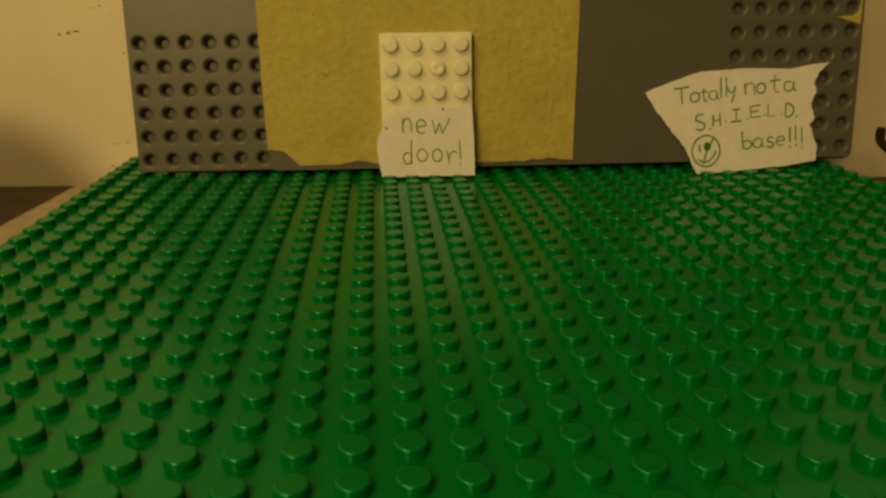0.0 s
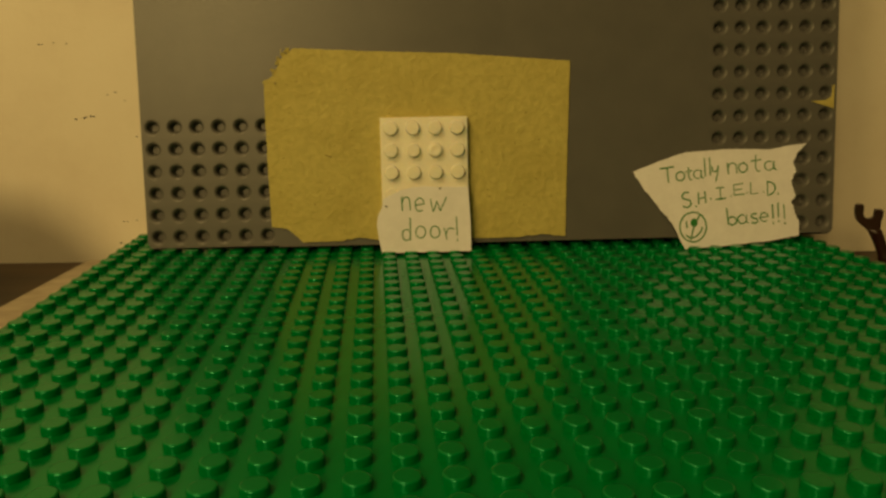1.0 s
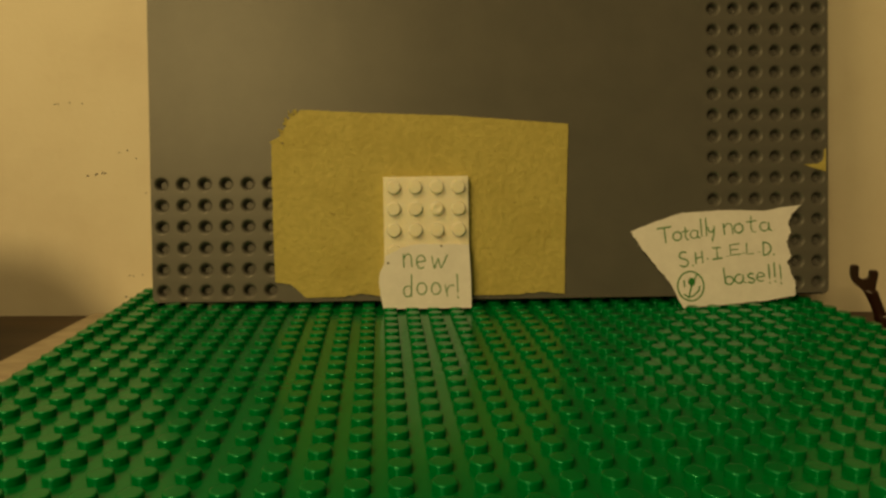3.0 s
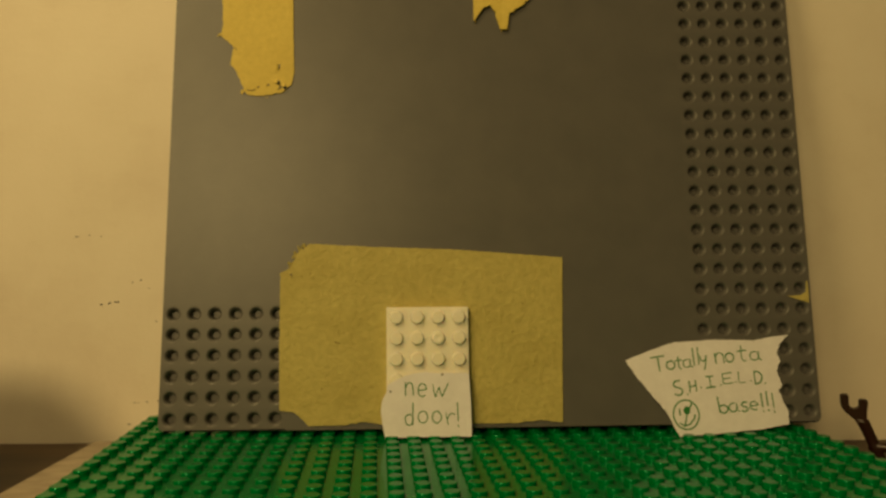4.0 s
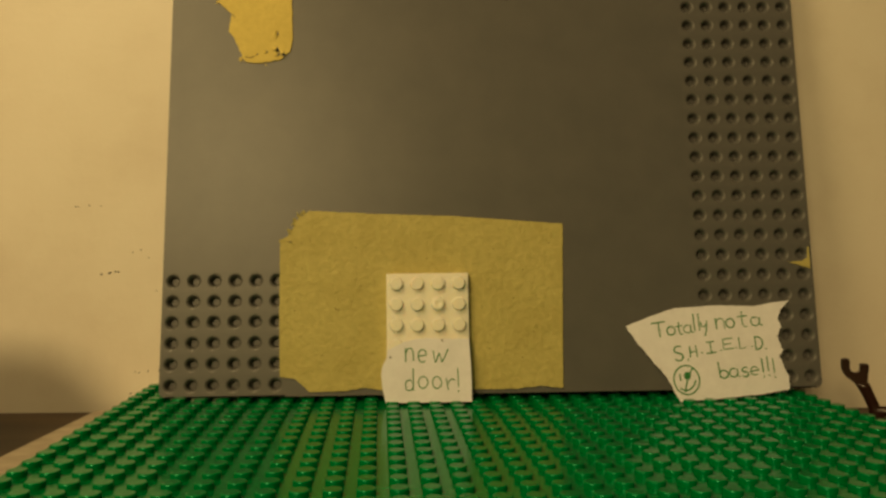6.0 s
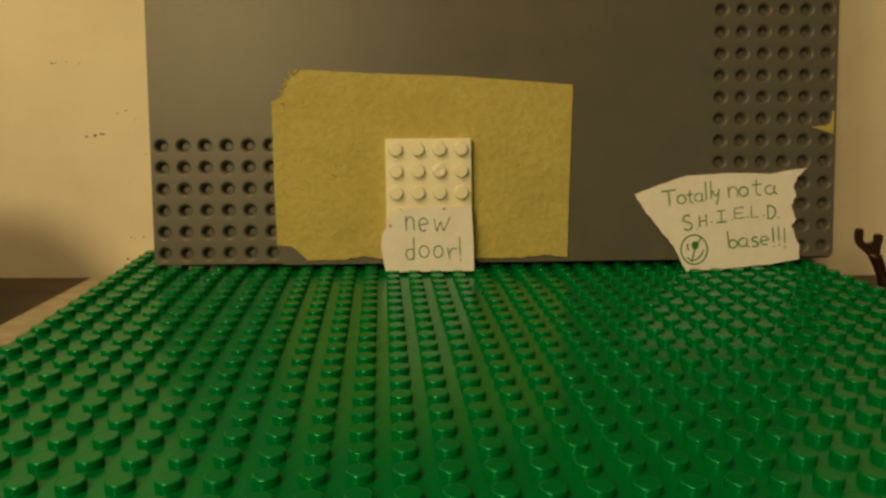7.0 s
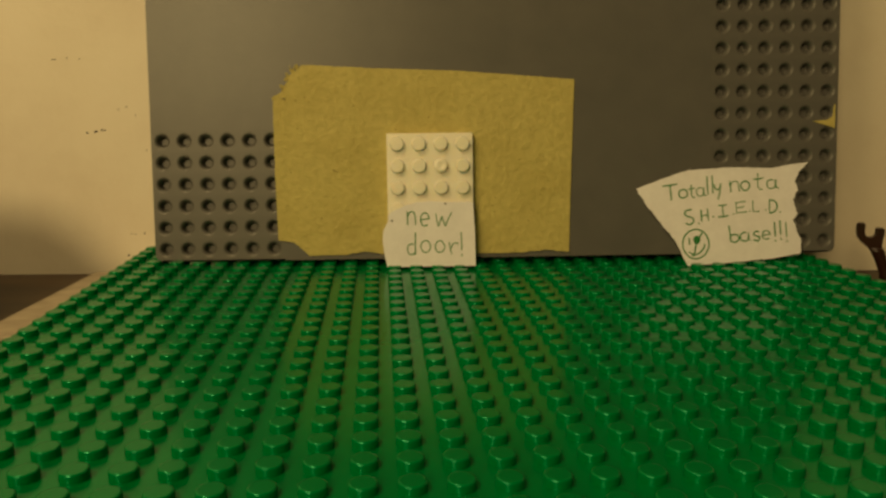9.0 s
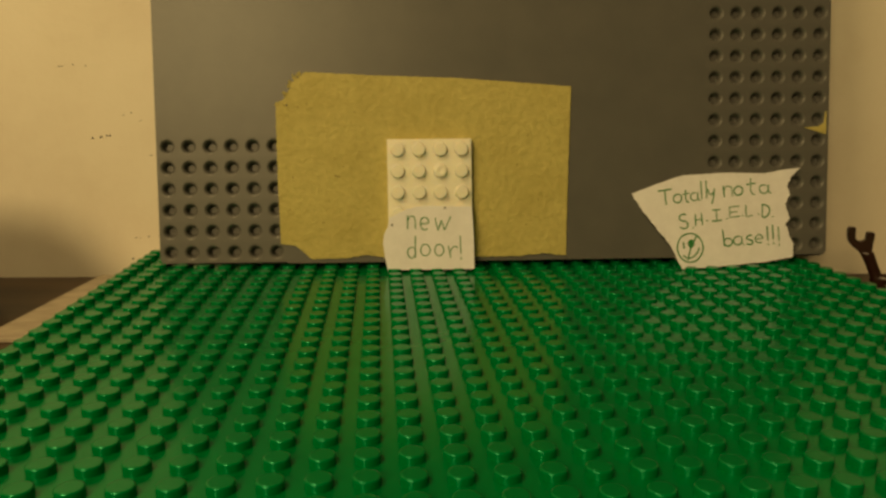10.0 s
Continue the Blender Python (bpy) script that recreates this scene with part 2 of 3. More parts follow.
# ---- torn papers ----
def ribbon(bm, pts, width, place):
    """One pen stroke: a narrow band along pts, laid on the paper by place(x, z)."""
    left, right = [], []
    for k, (x, z) in enumerate(pts):
        x0, z0 = pts[max(0, k - 1)]
        x1, z1 = pts[min(len(pts) - 1, k + 1)]
        d = math.hypot(x1 - x0, z1 - z0) or 1.0
        nx, nz = -(z1 - z0) / d * width / 2, (x1 - x0) / d * width / 2
        left.append(bm.verts.new(place(x + nx, z + nz)))
        right.append(bm.verts.new(place(x - nx, z - nz)))
    for a, b, c, d in zip(left, left[1:], right[1:], right):
        bm.faces.new((a, b, c, d))


def torn_outline(corners, rough, step=1.0, seed=1):
    """Walks round the corners (x, z, torn) and frays the torn edges."""
    rnd = random.Random(seed)
    out = []
    for (x0, z0, torn), (x1, z1, _) in zip(corners, corners[1:] + corners[:1]):
        length = math.hypot(x1 - x0, z1 - z0)
        n = max(1, int(length / step))
        for k in range(n):
            t = k / n
            a = rough * torn
            w = a * (0.6 * noise.noise((seed * 7.1 + (x0 + (x1 - x0) * t) * 0.35, (z0 + (z1 - z0) * t) * 0.35, seed)) + 0.4 * rnd.uniform(-1, 1)) if k else 0
            nx, nz = (z1 - z0) / max(length, 1e-6), -(x1 - x0) / max(length, 1e-6)
            out.append((x0 + (x1 - x0) * t + nx * w, z0 + (z1 - z0) * t + nz * w))
    return out


def sheet(name, outline, thick, depth, mat, cuts=0.0):
    """A sheet of paper in the plane of the grey plate; depth(x, z) is how far its back stands off, in millimetres towards the room."""
    bm = bmesh.new()
    ring = [bm.verts.new((x * MM, 0, z * MM)) for x, z in outline]
    for tri in geometry.tessellate_polygon([[Vector((x, z, 0)) for x, z in outline]]):
        bm.faces.new([ring[k] for k in tri])
    if cuts:
        xs = [p[0] for p in outline]
        zs = [p[1] for p in outline]
        x = min(xs) + cuts
        while x < max(xs):
            bmesh.ops.bisect_plane(bm, geom=bm.verts[:] + bm.edges[:] + bm.faces[:], plane_co=(x * MM, 0, 0), plane_no=(1, 0, 0))
            x += cuts
        z = min(zs) + cuts
        while z < max(zs):
            bmesh.ops.bisect_plane(bm, geom=bm.verts[:] + bm.edges[:] + bm.faces[:], plane_co=(0, 0, z * MM), plane_no=(0, 0, 1))
            z += cuts
    bmesh.ops.recalc_face_normals(bm, faces=bm.faces)
    front = bmesh.ops.extrude_face_region(bm, geom=bm.faces[:])
    top = [v for v in front["geom"] if isinstance(v, bmesh.types.BMVert)]
    tops = set(top)
    for v in bm.verts:
        d = depth(v.co.x / MM, v.co.z / MM)
        v.co.y = -(d + (thick if v in tops else 0.0)) * MM
    return part(name, bm, mat)


def flat(d):
    return lambda x, z: d


gate = torn_outline([(45.8, 6.9, 0), (45.3, 30.1, 0.5), (45.1, 59.5, 0.6), (49.6, 62.5, 1), (51.6, 67.5, 1), (56.6, 71.3, 0.5), (80.1, 69.9, 0.25), (113.0, 68.6, 0.25),
                     (156.6, 65.1, 0.2), (155.5, 35.1, 0.25), (154.5, 1.1, 0.15), (149.9, 1.4, 0.6), (145.9, 2.1, 1), (137.9, 1.1, 0.4), (131.9, 1.0, 0.2), (86.0, 1.0, 0.3), (78.0, 2.3, 1), (71.0, 1.1, 0.4), (57.1, 1.0, 0.2), (54.7, 3.3, 0.3), (51.6, 6.1, 0.3)], 0.55, 0.9, 3)
yellow_gate = sheet("yellow_paper", gate, 0.55, flat(0.03), YELLOW)
tagged(yellow_gate, "torn yellow felt-like paper on the grey plate, behind the white plate", "paper", group="torn yellow papers")
strip = torn_outline([(9.7, 235.7, 0.4), (10.4, 204.8, 0.3), (12.6, 190.8, 0.4), (15.4, 181.8, 0.6), (18.7, 176.8, 0.6), (19.5, 163.8, 0.5), (18.9, 158.4, 0.6), (24.1, 153.2, 0.6), (23.0, 145.9, 0.7), (25.7, 142.4, 0.6),
                      (29.3, 133.9, 1), (31.2, 132.7, 1), (34.7, 132.4, 1), (39.6, 132.8, 1), (44.6, 134.0, 0.8), (48.0, 137.2, 0.5), (49.0, 143.2, 0.4), (48.4, 159.7, 0.2), (48.0, 177.6, 0.2), (48.9, 191.6, 0.2), (49.0, 205.5, 0.2), (50.3, 237.4, 0.4)], 0.5, 0.9, 5)
yellow_strip = sheet("yellow_paper", strip, 0.45, flat(0.03), LIT_YELLOW)
tagged(yellow_strip, "long torn strip of yellow paper stuck on the grey plate", "paper", group="torn yellow papers")
patch = torn_outline([(123.0, 183.1, 0.2), (123.0, 164.2, 0.4), (126.9, 169.9, 0.9), (129.8, 171.5, 0.9), (131.8, 168.7, 0.7), (133.6, 160.9, 0.7), (136.8, 160.9, 0.6), (138.0, 167.7, 0.9), (143.4, 171.4, 0.9), (150.9, 178.9, 0.7),
                      (158.9, 178.7, 0.6), (160.4, 183.4, 0.5), (163.6, 186.2, 0.5), (167.3, 185.0, 0.6), (172.0, 182.1, 1), (177.3, 182.9, 1.2), (187.2, 181.6, 1.2), (192.2, 181.9, 1), (192.8, 178.9, 0.4), (196.7, 178.7, 0.4), (197.3, 183.0, 0.5), (194.6, 185.6, 0.5), (194.0, 190.6, 0.5),
                      (198.5, 197.5, 0.4), (203.2, 206.4, 0.5), (206.2, 224.3, 0.5), (170.5, 230.6, 0.5), (163.4, 212.7, 0.5), (157.4, 204.3, 0.4), (154.1, 201.5, 0.5), (147.5, 205.3, 0.5), (134.6, 208.9, 0.4), (134.6, 191.7, 0.6), (129.0, 190.3, 0.5), (126.9, 184.8, 0.5)], 0.85, 0.7, 9)
yellow_patch = sheet("yellow_paper", patch, 0.5, lambda x, z: 0.05 + 1.1 * max(0.0, min(1.0, (190 - z) / 22)) ** 1.3 + 0.15 * math.sin(x * 0.5) * max(0.0, min(1.0, (190 - z) / 12)), LIT_YELLOW, 4.0)
tagged(yellow_patch, "jagged torn patch of yellow paper lifting off the grey plate", "paper", group="torn yellow papers")
scrap = torn_outline([(246.4, 48.8, 0.3), (251.9, 49.1, 0.3), (254.0, 50.5, 0.4), (254.5, 54.5, 0.3), (255.0, 54.9, 0), (255.0, 46.1, 0.2), (251.4, 47.2, 0.3)], 0.3, 0.8, 4)
yellow_scrap = sheet("yellow_scrap", scrap, 0.25, flat(0.03), YELLOW)
tagged(yellow_scrap, "small torn yellow paper scrap at the grey plate edge", "paper", group="torn yellow papers")


def fibres(parent, spots, seed):
    """Short paper hairs that stand out of a torn edge: (x, z, angle, spread, count)."""
    rnd = random.Random(seed)
    bm = bmesh.new()
    for x, z, ang, spread, count in spots:
        for k in range(count):
            a = radians(ang + rnd.uniform(-50, 50))
            px, pz, ln, w = x + rnd.uniform(-spread, spread), z + rnd.uniform(-spread, spread), rnd.uniform(0.6, 1.5), rnd.uniform(0.14, 0.30)
            bend = rnd.uniform(-0.5, 0.5)
            pts = [(px + ln * t * math.cos(a + bend * t), pz + ln * t * math.sin(a + bend * t), 0.28 + 0.22 * t) for t in (0, 0.33, 0.66, 1.0)]
            lo = [bm.verts.new(((u - w * math.sin(a)) * MM, -d * MM, (v + w * math.cos(a)) * MM)) for u, v, d in pts]
            hi = [bm.verts.new(((u + w * math.sin(a)) * MM, -d * MM, (v - w * math.cos(a)) * MM)) for u, v, d in pts]
            for q in range(3):
                bm.faces.new((lo[q], lo[q + 1], hi[q + 1], hi[q]))
    return tagged(part("frayed_fibres", bm, parent.data.materials[0], parent), kind="stuff")


def flaps(parent, spots, top, seed):
    """Small curled flaps torn out of the paper, each over the hollow that it left: (x, z, length, width, turn)."""
    rnd = random.Random(seed)
    up, down = bmesh.new(), bmesh.new()
    for x, z, ln, w, turn in spots:
        ca, sa = math.cos(radians(turn)), math.sin(radians(turn))
        ring = []
        for k in range(9):
            a = k * math.tau / 9
            r = rnd.uniform(0.75, 1.15)
            u, v = ln / 2 * r * math.cos(a), w / 2 * r * math.sin(a)
            ring.append(down.verts.new(((x + u * ca - v * sa) * MM, -(top + 0.02) * MM, (z + u * sa + v * ca) * MM)))
        down.faces.new(ring)
        rows = []
        for k in range(5):
            t = k / 4
            u, d = -ln / 2 + ln * 0.75 * math.sin(t * 1.5), top + 0.05 + ln * 0.45 * (1 - math.cos(t * 1.5))
            hw = w / 2 * (1 - 0.6 * t)
            rows.append([up.verts.new(((x + u * ca - v * sa) * MM, -d * MM, (z + u * sa + v * ca) * MM)) for v in (-hw, hw)])
        for a, b in zip(rows, rows[1:]):
            up.faces.new((a[0], b[0], b[1], a[1]))
    tagged(part("torn_hollows", down, GREY, parent, "small torn hollows showing grey"), kind="stuff")
    return tagged(part("curled_flaps", up, parent.data.materials[0], parent), kind="stuff")


fibres(yellow_gate, [(49.7, 63.0, 150, 0.8, 14), (51.4, 66.6, 155, 0.9, 16), (52.7, 68.8, 140, 0.8, 14), (54.3, 70.2, 130, 0.7, 8), (46.1, 59.0, 170, 0.4, 4)], 3)
bm = bmesh.new()
for pts, w in (([(66.5, 32.9), (67.5, 32.3), (68.7, 32.0)], 0.32), ([(74.6, 56.4), (75.0, 56.2)], 0.35), ([(98.0, 24.6), (98.6, 25.1)], 0.3), ([(139.9, 47.0), (140.4, 46.8)], 0.3), ([(61.6, 14.7), (62.3, 15.0)], 0.3)):
    ribbon(bm, pts, w, lambda x, z: Vector((x * MM, -0.62 * MM, z * MM)))
# short dark strokes draw the shade of small pits onto the flat paper
rnd = random.Random(17)
for k in range(34):
    cx, cz, a, ln = rnd.uniform(48, 152), rnd.uniform(4, 63), rnd.uniform(-0.6, 0.6), rnd.uniform(0.25, 0.9)
    ribbon(bm, [(cx, cz), (cx + ln * math.cos(a), cz + ln * math.sin(a))], rnd.uniform(0.14, 0.3), lambda x, z: Vector((x * MM, -0.61 * MM, z * MM)))
tagged(part("creases", bm, HAIR_SHADE, yellow_gate, "small dark hairs, and pits drawn as painted shade"), kind="stuff")
flaps(yellow_gate, [(48.7, 59.4, 3.2, 0.6, -28)], 0.58, 4)
fibres(yellow_strip, [(28.2, 134.4, 240, 0.7, 7), (35.7, 134.5, 270, 2.5, 8), (45.1, 135.8, 290, 1.0, 6), (18.9, 158.9, 200, 0.5, 4)], 6)
flaps(yellow_strip, [(42.3, 144.2, 4.4, 1.5, 62), (34.3, 136.1, 1.8, 1.1, 20), (38.1, 137.0, 2.2, 1.3, 15), (42.0, 138.4, 4.6, 2.2, -35), (45.0, 136.6, 3.8, 1.9, -62), (42.5, 135.8, 3.0, 1.3, 12)], 0.48, 7)
# dark strokes paint the shadow along the strip's torn notches
bm = bmesh.new()
for pts, w in (([(18.9, 177.8), (20.1, 177.6), (21.1, 178.1)], 0.5), ([(24.3, 153.2), (25.5, 152.0)], 0.4), ([(29.9, 135.1), (31.9, 134.5), (33.7, 135.3)], 0.5)):
    ribbon(bm, pts, w, lambda x, z: Vector((x * MM, -0.52 * MM, z * MM)))
tagged(part("creases", bm, HAIR_SHADE, yellow_strip, "painted shadow strokes at torn notches and creases"), kind="stuff")
fibres(yellow_patch, [(127.3, 189.6, 165, 0.6, 7), (132.0, 191.4, 120, 1.2, 6), (135.4, 161.5, 270, 0.7, 4), (123.5, 165.7, 250, 0.4, 3)], 8)
for ob in (yellow_gate, yellow_strip, yellow_patch, yellow_scrap):
    ob.matrix_world = GREY_AT


# ---- handwriting ----
def arc(cx, cy, rx, ry, a0, a1, n=9):
    return [(cx + rx * math.cos(radians(a0 + (a1 - a0) * k / n)), cy + ry * math.sin(radians(a0 + (a1 - a0) * k / n))) for k in range(n + 1)]


# pen strokes of each letter in a cell 1 high at the capitals, 0.6 at the small letters
LETTERS = {
    "T": [[(0, 0.95), (0.8, 1.05)], [(0.4, 1.0), (0.45, 0.0)]],
    "o": [arc(0.25, 0.28, 0.24, 0.28, 100, 460, 14)],
    "t": [[(0.22, 0.95), (0.2, 0.2), (0.3, 0.0), (0.42, 0.02)], [(0.0, 0.6), (0.46, 0.66)]],
    "a": [arc(0.24, 0.28, 0.23, 0.27, 60, 390, 12), [(0.46, 0.55), (0.46, 0.12), (0.6, 0.0)]],
    "l": [[(0.08, 1.08), (0.08, 0.02)]],
    "y": [[(0.0, 0.6), (0.05, 0.3), (0.2, 0.22), (0.42, 0.42)], [(0.44, 0.62), (0.36, 0.1), (0.22, -0.4)]],
    "n": [[(0.0, 0.62), (0.04, 0.0)], [(0.04, 0.38)] + arc(0.26, 0.38, 0.2, 0.22, 160, 0, 7) + [(0.48, 0.02)]],
    "e": [[(0.02, 0.28), (0.46, 0.34)] + arc(0.24, 0.3, 0.23, 0.29, 10, 310, 12)],
    "w": [[(0.0, 0.62), (0.05, 0.3), (0.12, 0.03)], [(0.12, 0.03), (0.3, 0.5)], [(0.3, 0.5), (0.45, 0.04)], [(0.45, 0.04), (0.6, 0.34), (0.76, 0.66)]],
    "d": [arc(0.22, 0.26, 0.22, 0.26, 50, 400, 12), [(0.44, 1.05), (0.42, 0.0)]],
    "r": [[(0.0, 0.6), (0.12, 0.02)], [(0.08, 0.3)] + arc(0.34, 0.34, 0.2, 0.24, 150, 40, 6)],
    "b": [[(0.0, 1.1), (0.06, 0.02)], [(0.05, 0.3)] + arc(0.28, 0.26, 0.24, 0.26, 150, -170, 12)],
    "s": [arc(0.22, 0.44, 0.17, 0.15, 40, 260, 7) + arc(0.2, 0.14, 0.18, 0.15, 80, -150, 7)],
    "S": [arc(0.3, 0.74, 0.26, 0.24, 50, 250, 8) + arc(0.26, 0.24, 0.26, 0.26, 80, -150, 8)],
    "H": [[(0.05, 0.95), (0.0, 0.0)], [(0.6, 1.0), (0.58, 0.0)], [(0.02, 0.45), (0.58, 0.5)]],
    "I": [[(0.3, 0.95), (0.28, 0.0)], [(0.06, 0.95), (0.54, 0.97)], [(0.0, 0.0), (0.58, 0.02)]],
    "E": [[(0.5, 0.95), (0.02, 0.92), (0.0, 0.02), (0.52, 0.05)], [(0.02, 0.48), (0.42, 0.5)]],
    "L": [[(0.06, 0.98), (0.0, 0.02), (0.5, 0.06)]],
    "D": [[(0.06, 0.98), (0.0, 0.02)], [(0.0, 0.96)] + arc(0.1, 0.5, 0.5, 0.47, 75, -80, 9) + [(0.0, 0.02)]],
    "!": [[(0.08, 1.1), (0.1, 0.26)], [(0.09, 0.08), (0.12, -0.02)]],
    ".": [[(0.08, 0.08), (0.16, -0.02)]],
}


def write(bm, letters, width, place, lean, seed):
    """Letters of one hand, each (character, x and z of its foot, height, breadth), with a small tremble of the pen."""
    rnd = random.Random(seed)
    for ch, x, z, size, wide in letters:
        ca, sa = math.cos(radians(lean)), math.sin(radians(lean))
        for s in LETTERS[ch]:
            pts = []
            for px, py in s:
                gx, gz = px * size * wide + rnd.uniform(-0.06, 0.06), py * size + rnd.uniform(-0.06, 0.06)
                pts.append((x + gx * ca - gz * sa, z + gx * sa + gz * ca))
            ribbon(bm, pts, width * rnd.uniform(0.8, 1.2), place)


# ---- white note on the grey plate ----
def note_depth(x, z):
    low = max(0.0, min(1.0, (31 - z) / 34)) ** 1.3
    side = max(0.0, min(1.0, (250 - x) / 50))
    return 0.9 + low * (0.9 + 1.3 * side) + 0.10 * math.sin(x * 0.21) * (1 - low) + 0.16 * math.sin(x * 0.33 + z * 0.25) * low


note_edge = torn_outline([(179.5, 24.2, 0.3), (190.4, 28.2, 0.4), (199.2, 31.0, 0.3), (207.4, 31.4, 0.3), (215.5, 31.9, 0.25), (231.4, 31.4, 0.25), (237.4, 32.6, 0.25), (244.9, 33.5, 0.3), (241.0, 29.6, 0.5), (239.8, 26.3, 0.7), (241.0, 22.9, 0.8),
                          (239.0, 19.6, 0.8), (240.9, 14.2, 0.8), (239.2, 11.9, 0.8), (242.2, 4.4, 0.6), (242.3, -0.8, 0.3), (231.1, -2.6, 0.3), (219.7, -3.5, 0.3), (208.7, -4.3, 0.3), (198.8, -4.8, 0.5), (194.0, 4.6, 0.9), (186.3, 14.4, 0.9)], 0.75, 0.7, 12)
note = sheet("note", note_edge, 0.12, note_depth, NOTE, 2.2)
note.matrix_world = GREY_AT
tagged(note, "torn white paper note with green handwriting, propped on the grey plate", "note")


def on_note(x, z):
    return Vector((x * MM, -(note_depth(x, z) + 0.20) * MM, z * MM))


def lettering(parent, place, rows, mat, width):
    bm = bmesh.new()
    for k, (lean, letters) in enumerate(rows):
        write(bm, letters, width, place, lean, k + 2)
    return part("lettering", bm, mat, parent, "thin green handwriting")


lettering(note, on_note, [
    (3, [("T", 189.8, 19.7, 5.6, 1.25), ("o", 195.7, 20.5, 5.8, 1.18), ("t", 199.3, 20.7, 5.0, 1.2), ("a", 202.4, 21.1, 5.8, 1.05), ("l", 206.2, 21.8, 6.4, 1.0), ("l", 208.1, 22.0, 6.4, 1.0), ("y", 209.2, 22.2, 5.8, 1.0)]),
    (2, [("n", 215.1, 22.5, 6.9, 1.05), ("o", 219.1, 23.1, 6.1, 1.15), ("t", 223.9, 23.3, 6.4, 1.35), ("a", 229.0, 23.6, 6.1, 1.25)]),
    (5, [("S", 198.0, 10.6, 5.6, 1.15), (".", 202.6, 10.8, 4.3, 1.0), ("H", 204.2, 11.8, 4.5, 1.0), (".", 208.2, 13.4, 4.3, 1.0), ("I", 210.6, 13.3, 4.4, 1.5), (".", 215.8, 14.2, 4.3, 1.0), ("E", 217.5, 14.6, 4.3, 1.75),
         (".", 221.9, 15.3, 4.4, 1.0), ("L", 223.8, 14.9, 4.5, 1.2), (".", 228.2, 15.6, 4.4, 1.0), ("D", 230.2, 14.4, 5.2, 1.0), (".", 233.7, 14.7, 4.4, 1.0)]),
    (2, [("b", 214.8, 3.7, 5.7, 1.25), ("a", 218.9, 4.0, 6.1, 1.15), ("s", 223.7, 4.2, 5.9, 1.2), ("e", 227.2, 4.6, 5.6, 1.25), ("!", 231.7, 3.9, 6.6, 1.0), ("!", 233.8, 4.4, 6.6, 1.0), ("!", 236.1, 3.7, 6.6, 1.0)])], INK, 0.50)
bm = bmesh.new()
for pts in (arc(197.5, 4.5, 5.0, 5.5, 0, 360, 28), [(195.0, 6.8), (195.2, 4.2)], [(201.0, 4.5), (200.5, 2.8), (198.7, 1.0), (196.6, 0.3), (194.7, 1.6)], [(198.4, 7.2), (197.5, 3.4), (196.5, -0.1)], [(200.0, 8.8), (198.0, 5.2)]):
    ribbon(bm, [(x + 4.4, z - 1.2) for x, z in pts], 0.58, on_note)
part("doodle", bm, INK, note, "round green pen doodle")
bm = bmesh.new()
bm.faces.new([bm.verts.new(on_note(202.3 + 1.35 * math.cos(a * math.tau / 14), 4.9 + 1.6 * math.sin(a * math.tau / 14) + 0.004)) for a in range(14)])
blob = part("doodle_blot", bm, INK_BRIGHT, note, "filled bright green blot")
blob.location = (0, -0.00004, 0)

# ---- white door plate with its paper ----
DOOR_AT = GREY_AT @ Matrix.Translation((102.65 * MM, -0.62 * MM, -2.15 * MM))
door = tagged(new("white_plate"), "white plastic plate with four columns of studs, leaning on yellow paper", "plate")
door.matrix_world = DOOR_AT
bm = bmesh.new()
box(bm, (-15.8, -3.2, 0.0), (15.8, 0, 47.8), 0.18)
part("plate", bm, WHITE, door)
one = bmesh.new()
DOOR_RINGS = [(2.72, 0.0), (2.52, 0.16), (2.45, 1.3), (2.38, 1.5), (2.25, 1.6)]
lathe(one, DOOR_RINGS, 24, True, pose(0, 0, 0, 90))
door_stud = bpy.data.meshes.new("door_stud")
one.to_mesh(door_stud)
one.free()
door_stud.materials.append(WHITE)
one = bmesh.new()
lathe(one, DOOR_RINGS + [(1.15, 1.6), (0.85, 1.48), (0.6, 1.4)], 24, True, pose(0, 0, 0, 90))
pip_stud = bpy.data.meshes.new("pip_stud")
one.to_mesh(pip_stud)
one.free()
pip_stud.materials.append(WHITE)
for r in range(6):
    for c in range(4):
        ob = new("stud", pip_stud if (r, c) == (4, 2) else door_stud)
        ob.parent = door
        ob.location = ((c - 1.5) * STUD * MM, -3.18 * MM, (r + 0.5) * 7.97 * MM)


def tag_depth(x, z):
    return 4.98 + 0.12 * math.sin(x * 0.4) + 0.3 * max(0.0, (-13 - x) / 5)


tag_edge = torn_outline([(-16.2, -1.1, 0.1), (-17.3, 4.2, 0.3), (-17.8, 8.8, 0.35), (-17.4, 12.4, 0.3), (-15.9, 15.3, 0.3), (-15.4, 18.4, 0.25), (-12.3, 20.0, 0.25), (-9.1, 21.6, 0.25), (-4.7, 22.6, 0.2), (0.0, 22.9, 0.2), (5.4, 22.5, 0.2), (13.7, 22.5, 0.15), (15.6, 22.3, 0.1),
                         (16.2, 10.0, 0.15), (16.3, -1.1, 0.1)], 0.35, 0.9, 21)
door_tag = sheet("door_note", tag_edge, 0.12, tag_depth, NOTE, 2.5)
door_tag.matrix_world = DOOR_AT
tagged(door_tag, "torn white paper tag with green handwriting, propped against the white plate", "note")


def on_tag(x, z):
    return Vector((x * MM, -(tag_depth(x, z) + 0.20) * MM, z * MM))


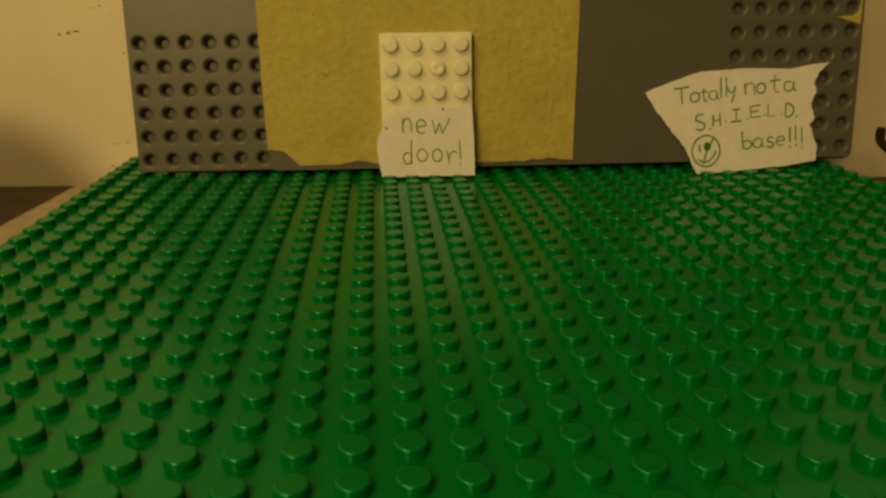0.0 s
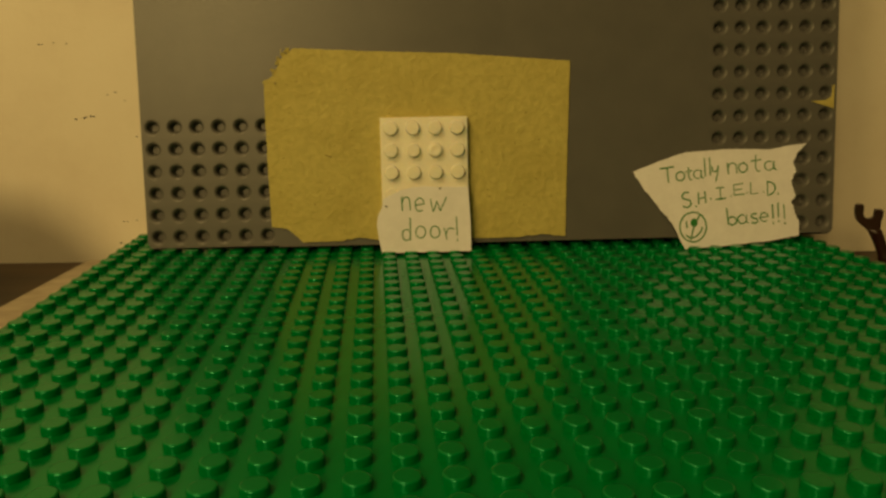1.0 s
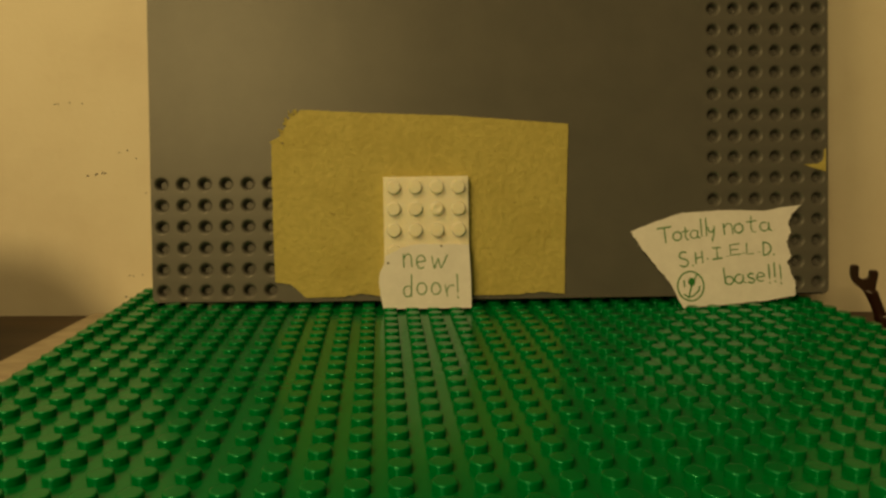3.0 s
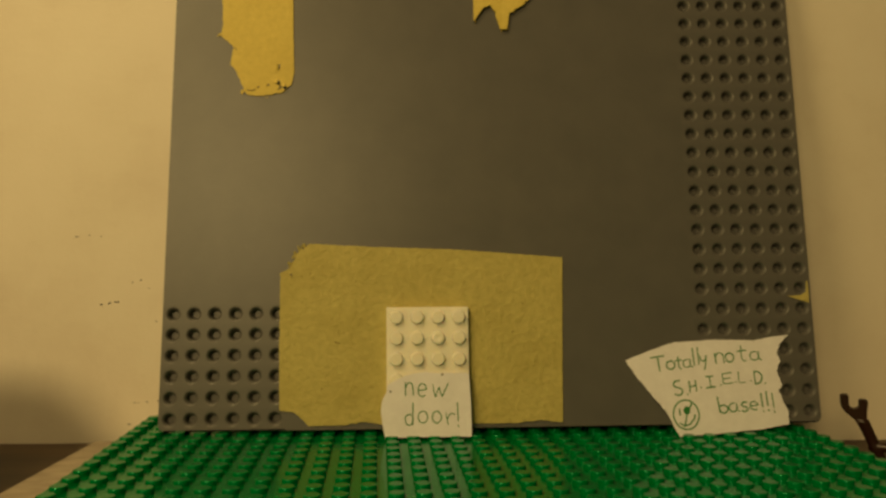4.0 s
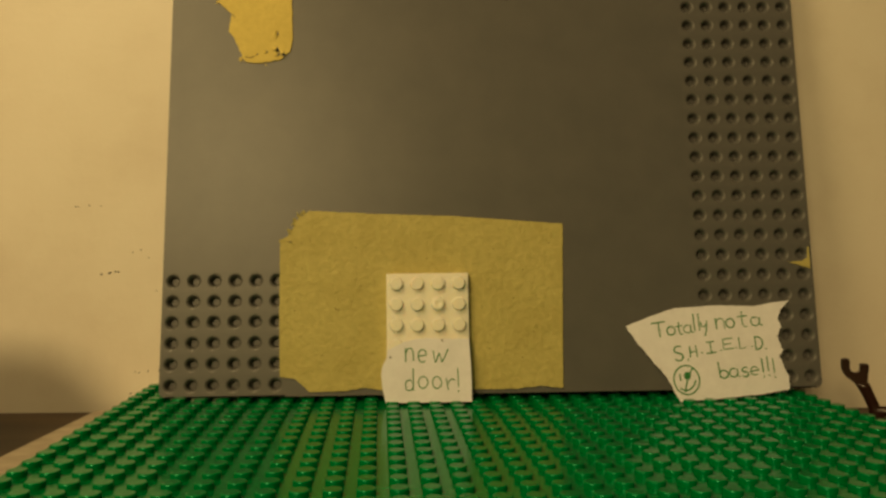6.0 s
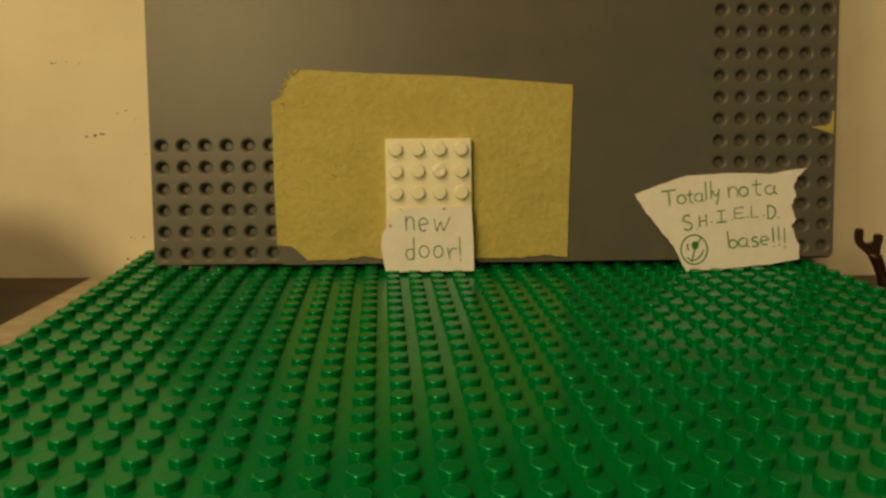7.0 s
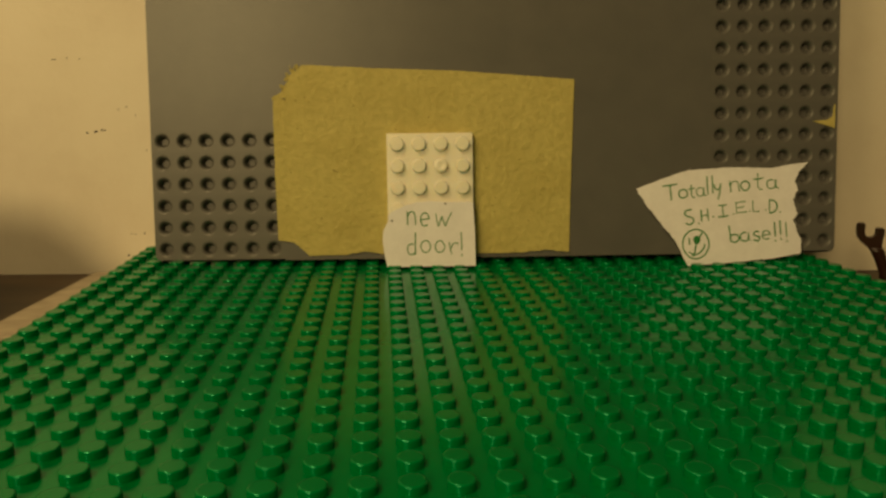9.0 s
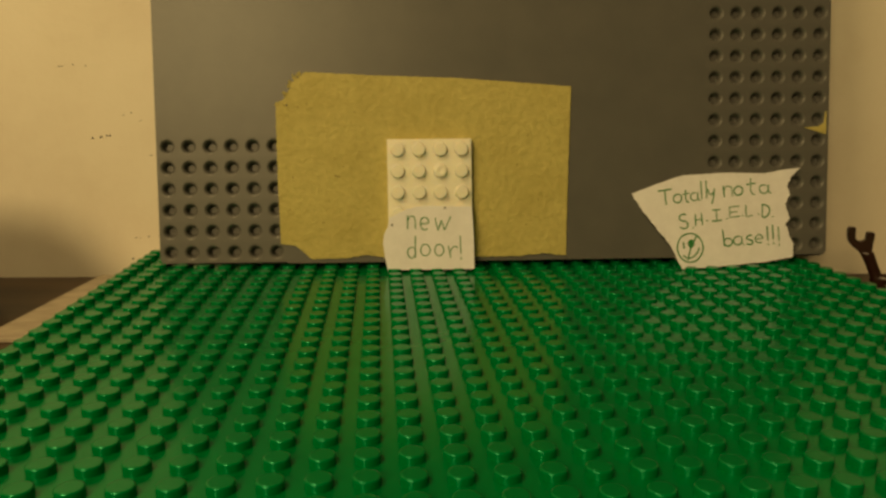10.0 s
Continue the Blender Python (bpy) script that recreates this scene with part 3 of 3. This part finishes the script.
lettering(door_tag, on_tag, [
    (0, [("n", -8.7, 14.2, 8.2, 0.8), ("e", -3.9, 13.7, 8.4, 0.85), ("w", 1.8, 13.4, 8.0, 0.95)]),
    (0, [("d", -8.7, 3.3, 7.9, 0.85), ("o", -3.9, 4.1, 7.8, 0.95), ("o", 1.4, 4.0, 7.9, 0.9), ("r", 6.6, 3.2, 7.4, 0.95), ("!", 10.4, 2.7, 8.0, 1.1)])], INK, 0.38)
bm = bmesh.new()
for x, z in ((-14.3, 15.9), (5.4, 22.0)):
    bm.faces.new([bm.verts.new(on_tag(x + 0.42 * math.cos(a * math.tau / 10), z + 0.36 * math.sin(a * math.tau / 10))) for a in range(10)])
part("ink_dots", bm, INK_DOT, door_tag, "small dark ink dots")


# ---- dark brown toy spanner ----
def spanner():
    thing = tagged(new("toy_spanner"), "dark brown plastic toy spanner standing beside the green baseplate", "spanner")
    # jaw: a thick open fork, the left prong taller than the right, running down into the grip
    bm = bmesh.new()
    ring = [(-4.3, 4.2), (-4.5, 2.8), (-4.4, 0.8), (-3.9, -1.0), (-2.9, -2.4), (-1.5, -3.6), (-0.2, -4.8), (1.2, -6.5), (3.4, -6.6), (4.0, -3.8), (4.1, -1.6), (4.5, 0.8), (4.5, 2.2), (4.1, 2.8), (2.2, 2.8), (1.8, 2.2)]
    ring += arc(0.1, 1.5, 2.0, 2.2, -10, -170, 12) + [(-1.8, 3.8), (-2.1, 4.6), (-3.8, 4.6)]
    f = bm.faces.new([bm.verts.new((x * MM, -1.3 * MM, z * MM)) for x, z in ring])
    bmesh.ops.triangulate(bm, faces=[f])
    top = bmesh.ops.extrude_face_region(bm, geom=bm.faces[:])
    for v in top["geom"]:
        if isinstance(v, bmesh.types.BMVert):
            v.co.y += 2.6 * MM
    jaw = part("jaw", bm, BROWN, thing)
    mod = jaw.modifiers.new("round", "BEVEL")
    mod.width, mod.segments, mod.limit_method = 0.0006, 2, "ANGLE"
    # neck and grip: a bent bar that thins below the jaw and thickens again at its collar
    bm = bmesh.new()
    n = 14
    loops = []
    for t in range(15):
        k = t / 14
        cx, cz = 2.2 + 7.6 * k ** 0.9, -4.6 - 19.5 * k
        r = 2.5 - 0.35 * math.sin(min(1, k * 3.2) * math.pi / 2) + (0.6 if 0.52 < k < 0.62 else 0.0)
        loops.append([bm.verts.new(((cx + r * math.cos(a * math.tau / n)) * MM, 0.78 * r * math.sin(a * math.tau / n) * MM, cz * MM)) for a in range(n)])
    for a, b in zip(loops, loops[1:]):
        for i in range(n):
            bm.faces.new((a[i], a[(i + 1) % n], b[(i + 1) % n], b[i])).smooth = True
    bm.faces.new(loops[0])
    bm.faces.new(loops[-1])
    part("grip", bm, BROWN, thing)
    bm = bmesh.new()
    lathe(bm, [(0.05, 0), (1.7, 0.0), (1.9, 0.3), (1.9, 11.6), (1.6, 12)], 16, True, pose(6.6 * MM, 0, -15.0 * MM, 0, 90, 0))
    part("side_peg", bm, BROWN, thing)
    return thing


spanner().matrix_world = pose(0.1743, 0.1550, 0.0128, 0, -2, -24)

# ---- dark rounded jar near the wall, only its shoulder comes into view ----
bm = bmesh.new()
lathe(bm, [(26, 0), (35, 1.8), (42, 5), (43, 12), (42, 20), (40, 29), (37, 38), (32, 45), (25, 50), (14, 53), (4, 53.6)], 48)
jar = part("jar", bm, DARKBOX)
jar.matrix_world = pose(-0.1800, 0.1480, TABLE_Z * MM)
tagged(jar, "dark brown rounded jar standing on the table by the wall", "jar")

# ---- small marks on the wall ----
bm = bmesh.new()
rnd = random.Random(31)
for x, z, n in ((-45.6, 77.2, 2), (-40.2, 77.5, 1), (-36.1, 77.2, 1), (-18.7, 58.4, 1), (-16.1, 55.2, 1), (-22.8, 57.4, 1), (-35.2, 47.9, 1), (-31.8, 48.3, 2), (-29.2, 49.1, 2), (-12.6, 40.6, 1), (-21.6, 5.4, 1), (-19.7, 5.4, 1), (-15.4, 5.9, 1), (-11.1, 6.1, 1), (-24, -4, 1)):
    for k in range(n):
        cx, cz, r = x + rnd.uniform(-0.9, 0.9), z + rnd.uniform(-0.25, 0.25), rnd.uniform(0.2, 0.4)
        bm.faces.new([bm.verts.new(((cx + r * 1.5 * math.cos(a * math.tau / 7)) * MM, -0.00006, (cz + r * math.sin(a * math.tau / 7)) * MM)) for a in range(7)])
specks = part("specks", bm, INK_DOT, wall_back, "small dark specks")
